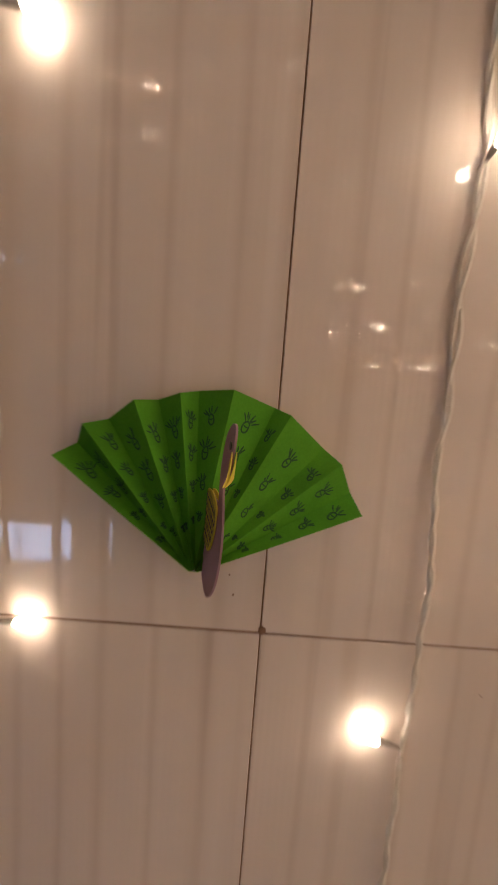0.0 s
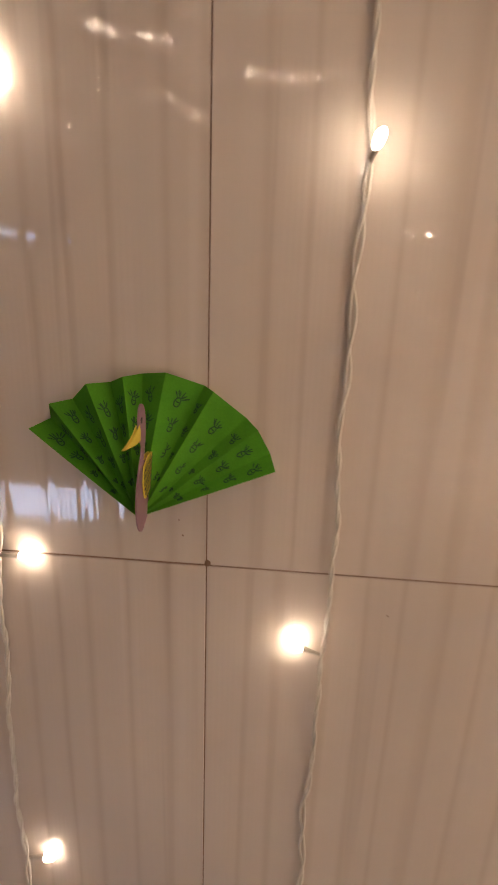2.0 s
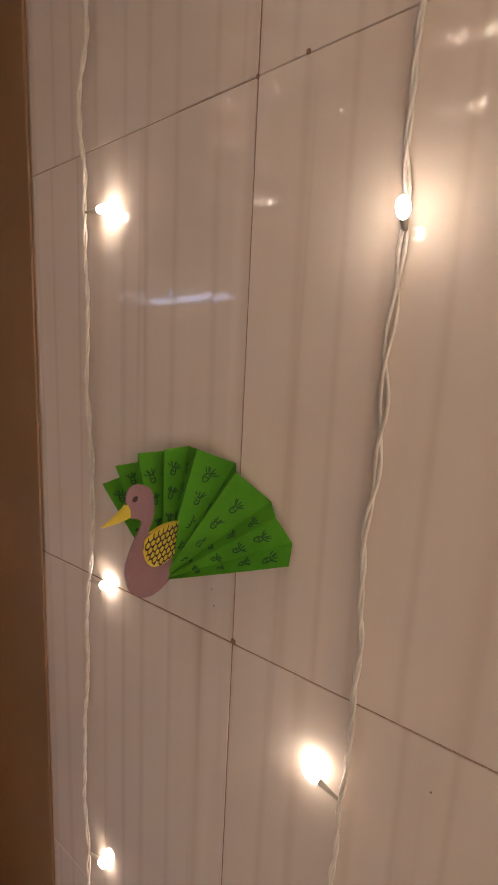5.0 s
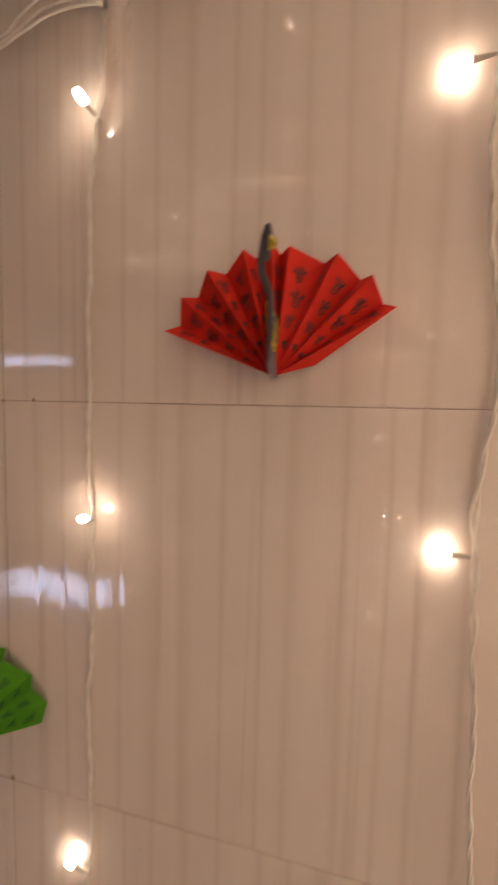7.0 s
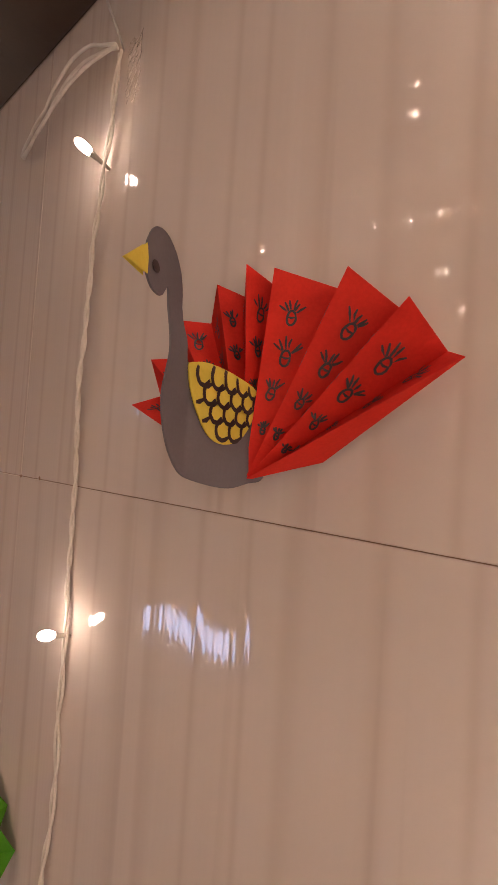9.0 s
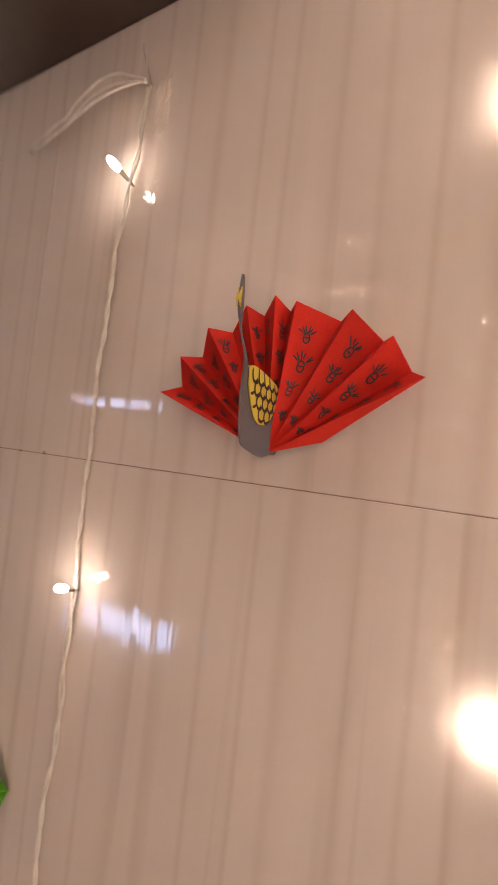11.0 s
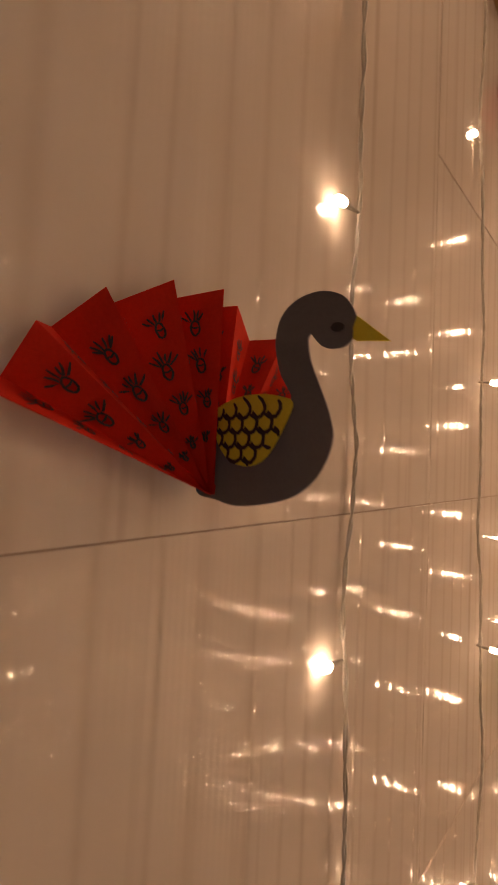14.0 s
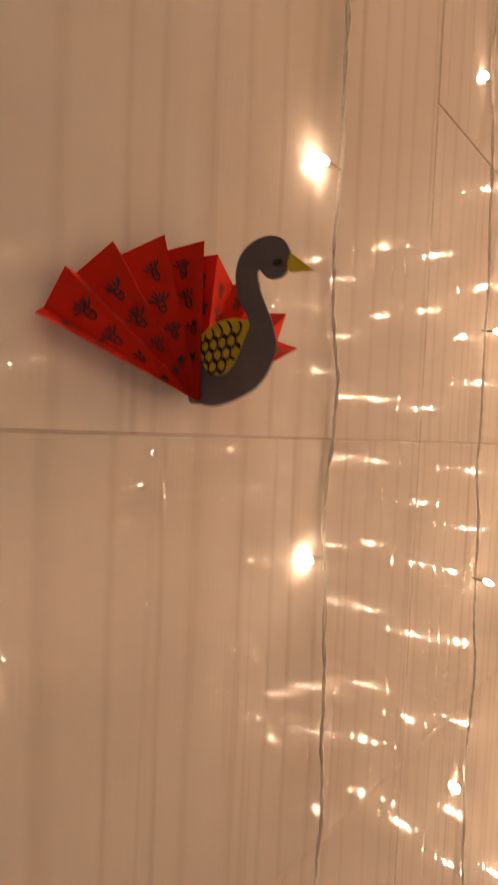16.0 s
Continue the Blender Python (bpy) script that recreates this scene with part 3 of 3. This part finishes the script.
# a crinkled strip of clear tape beside the nail
tape = new("tape_strip")
tape.matrix_world = pose(0.093, 0, 1.414)
tagged(tape, "crinkled strip of clear tape stuck on the tile by the nail", "tape")
bm = bmesh.new()
grid = [[bm.verts.new((0.0028 * i + 0.0008 * math.sin(2.1 * j), -0.0008 - 0.0006 * abs(math.sin(1.7 * i + 2.3 * j)), 0.0035 * j + (0.0022 * math.sin(1.9 * i) if j in (0, 10) else 0))) for j in range(11)] for i in range(5)]
for p, q in zip(grid, grid[1:]):
    for j in range(10):
        bm.faces.new((p[j], q[j], q[j + 1], p[j + 1]))
strip = part("strip", bm, M_TAPE, tape)
strip.modifiers.new("thickness", "SOLIDIFY").thickness = 0.0002
strip.visible_shadow = False

# the top of one string: looped to a nail and along under the cabinet
loop = new("cable_loop")
loop.matrix_world = pose(0.086, 0, 1.452)
tagged(loop, "loose loop of cream fairy light cable hung on a nail", "cable")
for k, (dip, rise) in enumerate(((0.006, 0.004), (0.012, 0.0015), (0.003, 0.0065))):
    pts = []
    for i in range(41):
        u = i / 40
        x = -0.112 * u + 0.001 * math.sin(31 * u + k)
        z = -0.004 + rise * 2 * math.sin(math.pi * min(1, u * 1.8)) - 0.018 * u - dip * math.sin(math.pi * u) * u
        pts.append(Vector((x, -0.004 - 0.007 * math.sin(math.pi * u) - 0.001 * k, z)))
    bm = bmesh.new()
    part("cable", add_tube(bm, pts, 0.0009, 6), M_WIRE, loop)
bm = bmesh.new()
add_tube(bm, [Vector((0.0, 0.0, -0.002)), Vector((0.003, -0.008, 0.003)), Vector((0.006, -0.016, 0.008))], 0.0008, 8)
part("nail", bm, M_STEEL, loop, "thin steel nail in the wall")

bunch = new("cable_bunch")
bunch.matrix_world = pose(0.715, 0, 1.70)
tagged(bunch, "bunch of cream light cables running up the wall", "cable")
for k in range(4):
    pts = []
    for i in range(25):
        u = i / 24
        pts.append(Vector((-0.17 * u + 0.012 * math.sin(math.pi * u) * (k - 1.5) + 0.004 * math.sin(9 * u + k), -0.012 - 0.012 * math.sin(3 * u + k) ** 2, 0.075 * u + 0.004 * math.sin(7 * u + 2 * k))))
    bm = bmesh.new()
    part("cable", add_tube(bm, pts, 0.0019, 6), M_WIRE, bunch)

# ---- the wood panel, the cupboard, the added ceiling fill ----
# the body behind the dark edge is unseen, made deep to shade the tiles
cabinet = new("wall_cabinet")
cabinet.matrix_world = pose(-0.55, 0, 1.5005)
tagged(cabinet, "dark stained wooden wall cabinet above the tiles", "cabinet")
part("bottom_panel", box_bm((-0.75, -0.220, 0.0), (0.72, 0.0, 0.018), 0.002), M_DARKWOOD, cabinet)
part("body", box_bm((-0.75, -0.216, 0.0185), (0.72, 0.0, 0.60), 0.002), M_DARKWOOD, cabinet)
for k in range(3):
    part("door", box_bm((-0.748 + 0.4895 * k, -0.236, 0.004), (-0.262 + 0.4895 * k, -0.221, 0.598), 0.002), M_DARKWOOD, cabinet)

board = new("wall_panel")
board.matrix_world = pose(0.69, 0, 1.775)
tagged(board, "plain ochre brown panel round the corner above the tiles", "wall panel")
part("board", box_bm((-0.20, -0.008, 0.0), (0.2095, 0.0, 0.62), 0.002), M_OCHRE, board)
part("board", box_bm((0.2015, -1.0, 0.0), (0.2095, -0.0085, 0.62), 0.002), M_OCHRE, board)

post = new("door_surround")
post.matrix_world = pose(-0.78, 0, FLOOR)
tagged(post, "brown laminate door surround standing out from the wall", "door surround")
part("jamb", box_bm((0.34, -0.15, 0.0), (0.45, -0.0005, 1.795), 0.003), M_WOOD, post)
part("casing", box_bm((0.4505, -0.0035, 0.0), (0.580, -0.0005, 1.795), 0.001), M_CASING, post)
part("jamb", box_bm((-0.45, -0.15, 0.0), (-0.34, -0.0005, 1.795), 0.003), M_WOOD, post)
part("door", box_bm((-0.338, -0.10, 0.004), (0.338, -0.06, 1.79), 0.003), M_WOOD, post)

# added panel out of view, a body for the fill light
ceiling_lamp = new("ceiling_lamp")
ceiling_lamp.matrix_world = pose(0.61, -0.31, CEIL)
tagged(ceiling_lamp, "added warm fill panel on the ceiling, out of view", "lamp")
part("housing", box_bm((-0.265, -0.22, -0.035), (0.265, 0.22, 0.0), 0.004), M_FRAME, ceiling_lamp)
part("diffuser", box_bm((-0.245, -0.195, -0.040), (0.245, 0.195, -0.0355), 0.001), M_FILL, ceiling_lamp, "glowing face of the added fill panel")

# ---- the room ----
def structure(name, bm, mat, label):
    return tagged(new(name, mesh_from(name, bm, mat)), label, kind="structure")


structure("floor", box_bm((WEST - 0.1, SOUTH - 0.1, FLOOR - 0.1), (EAST + 0.1, 0.1, FLOOR)), M_FLOOR, "brown stone floor of the room")
structure("ceiling", box_bm((WEST - 0.1, SOUTH - 0.1, CEIL), (EAST + 0.1, 0.1, CEIL + 0.1)), M_CEILING, "off-white painted ceiling")
structure("wall_west", box_bm((WEST - 0.1, SOUTH, FLOOR), (WEST, 0.0, CEIL)), M_PLASTER, "brown painted wall")
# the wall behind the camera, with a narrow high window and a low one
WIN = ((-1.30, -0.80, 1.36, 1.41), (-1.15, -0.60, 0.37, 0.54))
south = bmesh.new()
xs = sorted({WEST, EAST, *(v for w in WIN for v in w[:2])})
zs = sorted({FLOOR, CEIL, *(v for w in WIN for v in w[2:])})
for x0, x1 in zip(xs, xs[1:]):
    for z0, z1 in zip(zs, zs[1:]):
        if any(w[0] <= x0 and x1 <= w[1] and w[2] <= z0 and z1 <= w[3] for w in WIN):
            continue
        piece = box_bm((x0, SOUTH - 0.1, z0), (x1, SOUTH, z1))
        me = bpy.data.meshes.new("piece")
        piece.to_mesh(me)
        piece.free()
        south.from_mesh(me)
structure("wall_south", south, M_PLASTER, "brown painted wall with two windows")
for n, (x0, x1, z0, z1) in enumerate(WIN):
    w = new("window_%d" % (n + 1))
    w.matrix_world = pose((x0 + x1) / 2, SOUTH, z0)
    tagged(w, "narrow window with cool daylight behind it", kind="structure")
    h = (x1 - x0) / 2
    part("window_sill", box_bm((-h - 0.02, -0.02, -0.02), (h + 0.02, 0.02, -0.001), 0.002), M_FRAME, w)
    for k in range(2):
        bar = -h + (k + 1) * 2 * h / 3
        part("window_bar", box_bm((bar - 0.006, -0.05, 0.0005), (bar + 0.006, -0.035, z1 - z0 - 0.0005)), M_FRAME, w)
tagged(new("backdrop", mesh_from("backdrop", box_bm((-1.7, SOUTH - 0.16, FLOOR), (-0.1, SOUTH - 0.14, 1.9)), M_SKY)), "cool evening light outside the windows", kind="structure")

# ---- tiled walls: bed of grout, then the tiles one by one ----
north = structure("wall_north", box_bm((WEST, 0.0007, FLOOR), (EAST + 0.1, 0.1, CEIL)), M_GROUT, "cream glazed tile wall with dark joints")
east = structure("wall_east", box_bm((EAST + 0.0007, SOUTH, FLOOR), (EAST + 0.1, 0.0007, CEIL)), M_GROUT, "cream glazed tile side wall")


TILE_MESHES = {}


def tile_mesh(w, h, gaps):
    """A tile whose edge is set back by half a joint on each side: left, right, low, top."""
    key = (w, h, gaps)
    if key not in TILE_MESHES:
        l, r, low, top = (g / 2 for g in gaps)
        bm = box_bm((l, 0, low), (w - r, TILE_T, h - top))
        bmesh.ops.bevel(bm, geom=[e for e in bm.edges if all(v.co.y < 0.001 for v in e.verts)], offset=0.0003, segments=1, affect="EDGES")
        TILE_MESHES[key] = mesh_from("tile", bm, M_TILE)
    return TILE_MESHES[key]


def upright_gap(col):
    """Width of the upright joint at the low-x side of a column."""
    return 0.0015 if col == 1 else GAP_UP


def level_gap(row, col):
    """Width of the level joint under a row: the mason left some wider."""
    if row == 4 and col < 1:
        return 0.0011
    return 0.0013 if col == 1 and row in (4, 6) else GAP_ALONG


rng = random.Random(5)
for row in range(10):
    z = FLOOR + TILE_H * row
    h = TILE_H if row < 9 else CEIL - 2.4
    for col in range(-7, 2):
        x = TILE_W * col
        if x < WEST or (col == 0 and row == 6):
            continue
        rows = 2 if col == 0 and row == 5 else 1
        gaps = (upright_gap(col), upright_gap(col + 1), level_gap(row, col), level_gap(row + rows, col))
        share("tile", tile_mesh(TILE_W, h * rows, gaps), north, pose(x, rng.uniform(-0.00015, 0.00015), z, 0, 0, rng.uniform(-0.03, 0.03)))
    for col in range(3):
        w = min(TILE_W, -SOUTH - TILE_W * col)
        share("tile", tile_mesh(w, h, (GAP_UP, GAP_UP, GAP_ALONG, GAP_ALONG)), east, pose(EAST + rng.uniform(-0.00015, 0.00015), -TILE_W * col, z, 0, 0, -90))

tagged(new("trim", mesh_from("trim", box_bm((EAST - 0.003, -0.003, FLOOR), (EAST - 0.0002, -0.0002, CEIL), 0.001), M_CAULK)), "cream caulk bead in the tiled corner", kind="structure")

# lumps of dirty grout and specks on the tiles
def speck(x, z, r, seed):
    g = random.Random(seed)
    bm = bmesh.new()
    bmesh.ops.create_icosphere(bm, subdivisions=1, radius=r)
    for v in bm.verts:
        v.co = Vector((v.co.x * g.uniform(0.7, 1.3), v.co.y * 0.35, v.co.z * g.uniform(0.7, 1.4)))
    ob = new("grout_speck", mesh_from("grout_speck", bm, M_GROUT))
    ob.matrix_world = pose(x, 0.0, z)
    tagged(ob, "small dark speck of grout on the tiles", "grout speck", "grout specks")


for n, (x, z, r) in enumerate(((0.0010, 0.9018, 0.0021), (0.0, 1.2, 0.0012), (0.0265, 1.2008, 0.0014), (-0.017, 0.929, 0.0005), (-0.0145, 0.919, 0.0006), (0.112, 0.875, 0.0006), (0.45, 1.2, 0.0009))):
    speck(x, z, r, n)
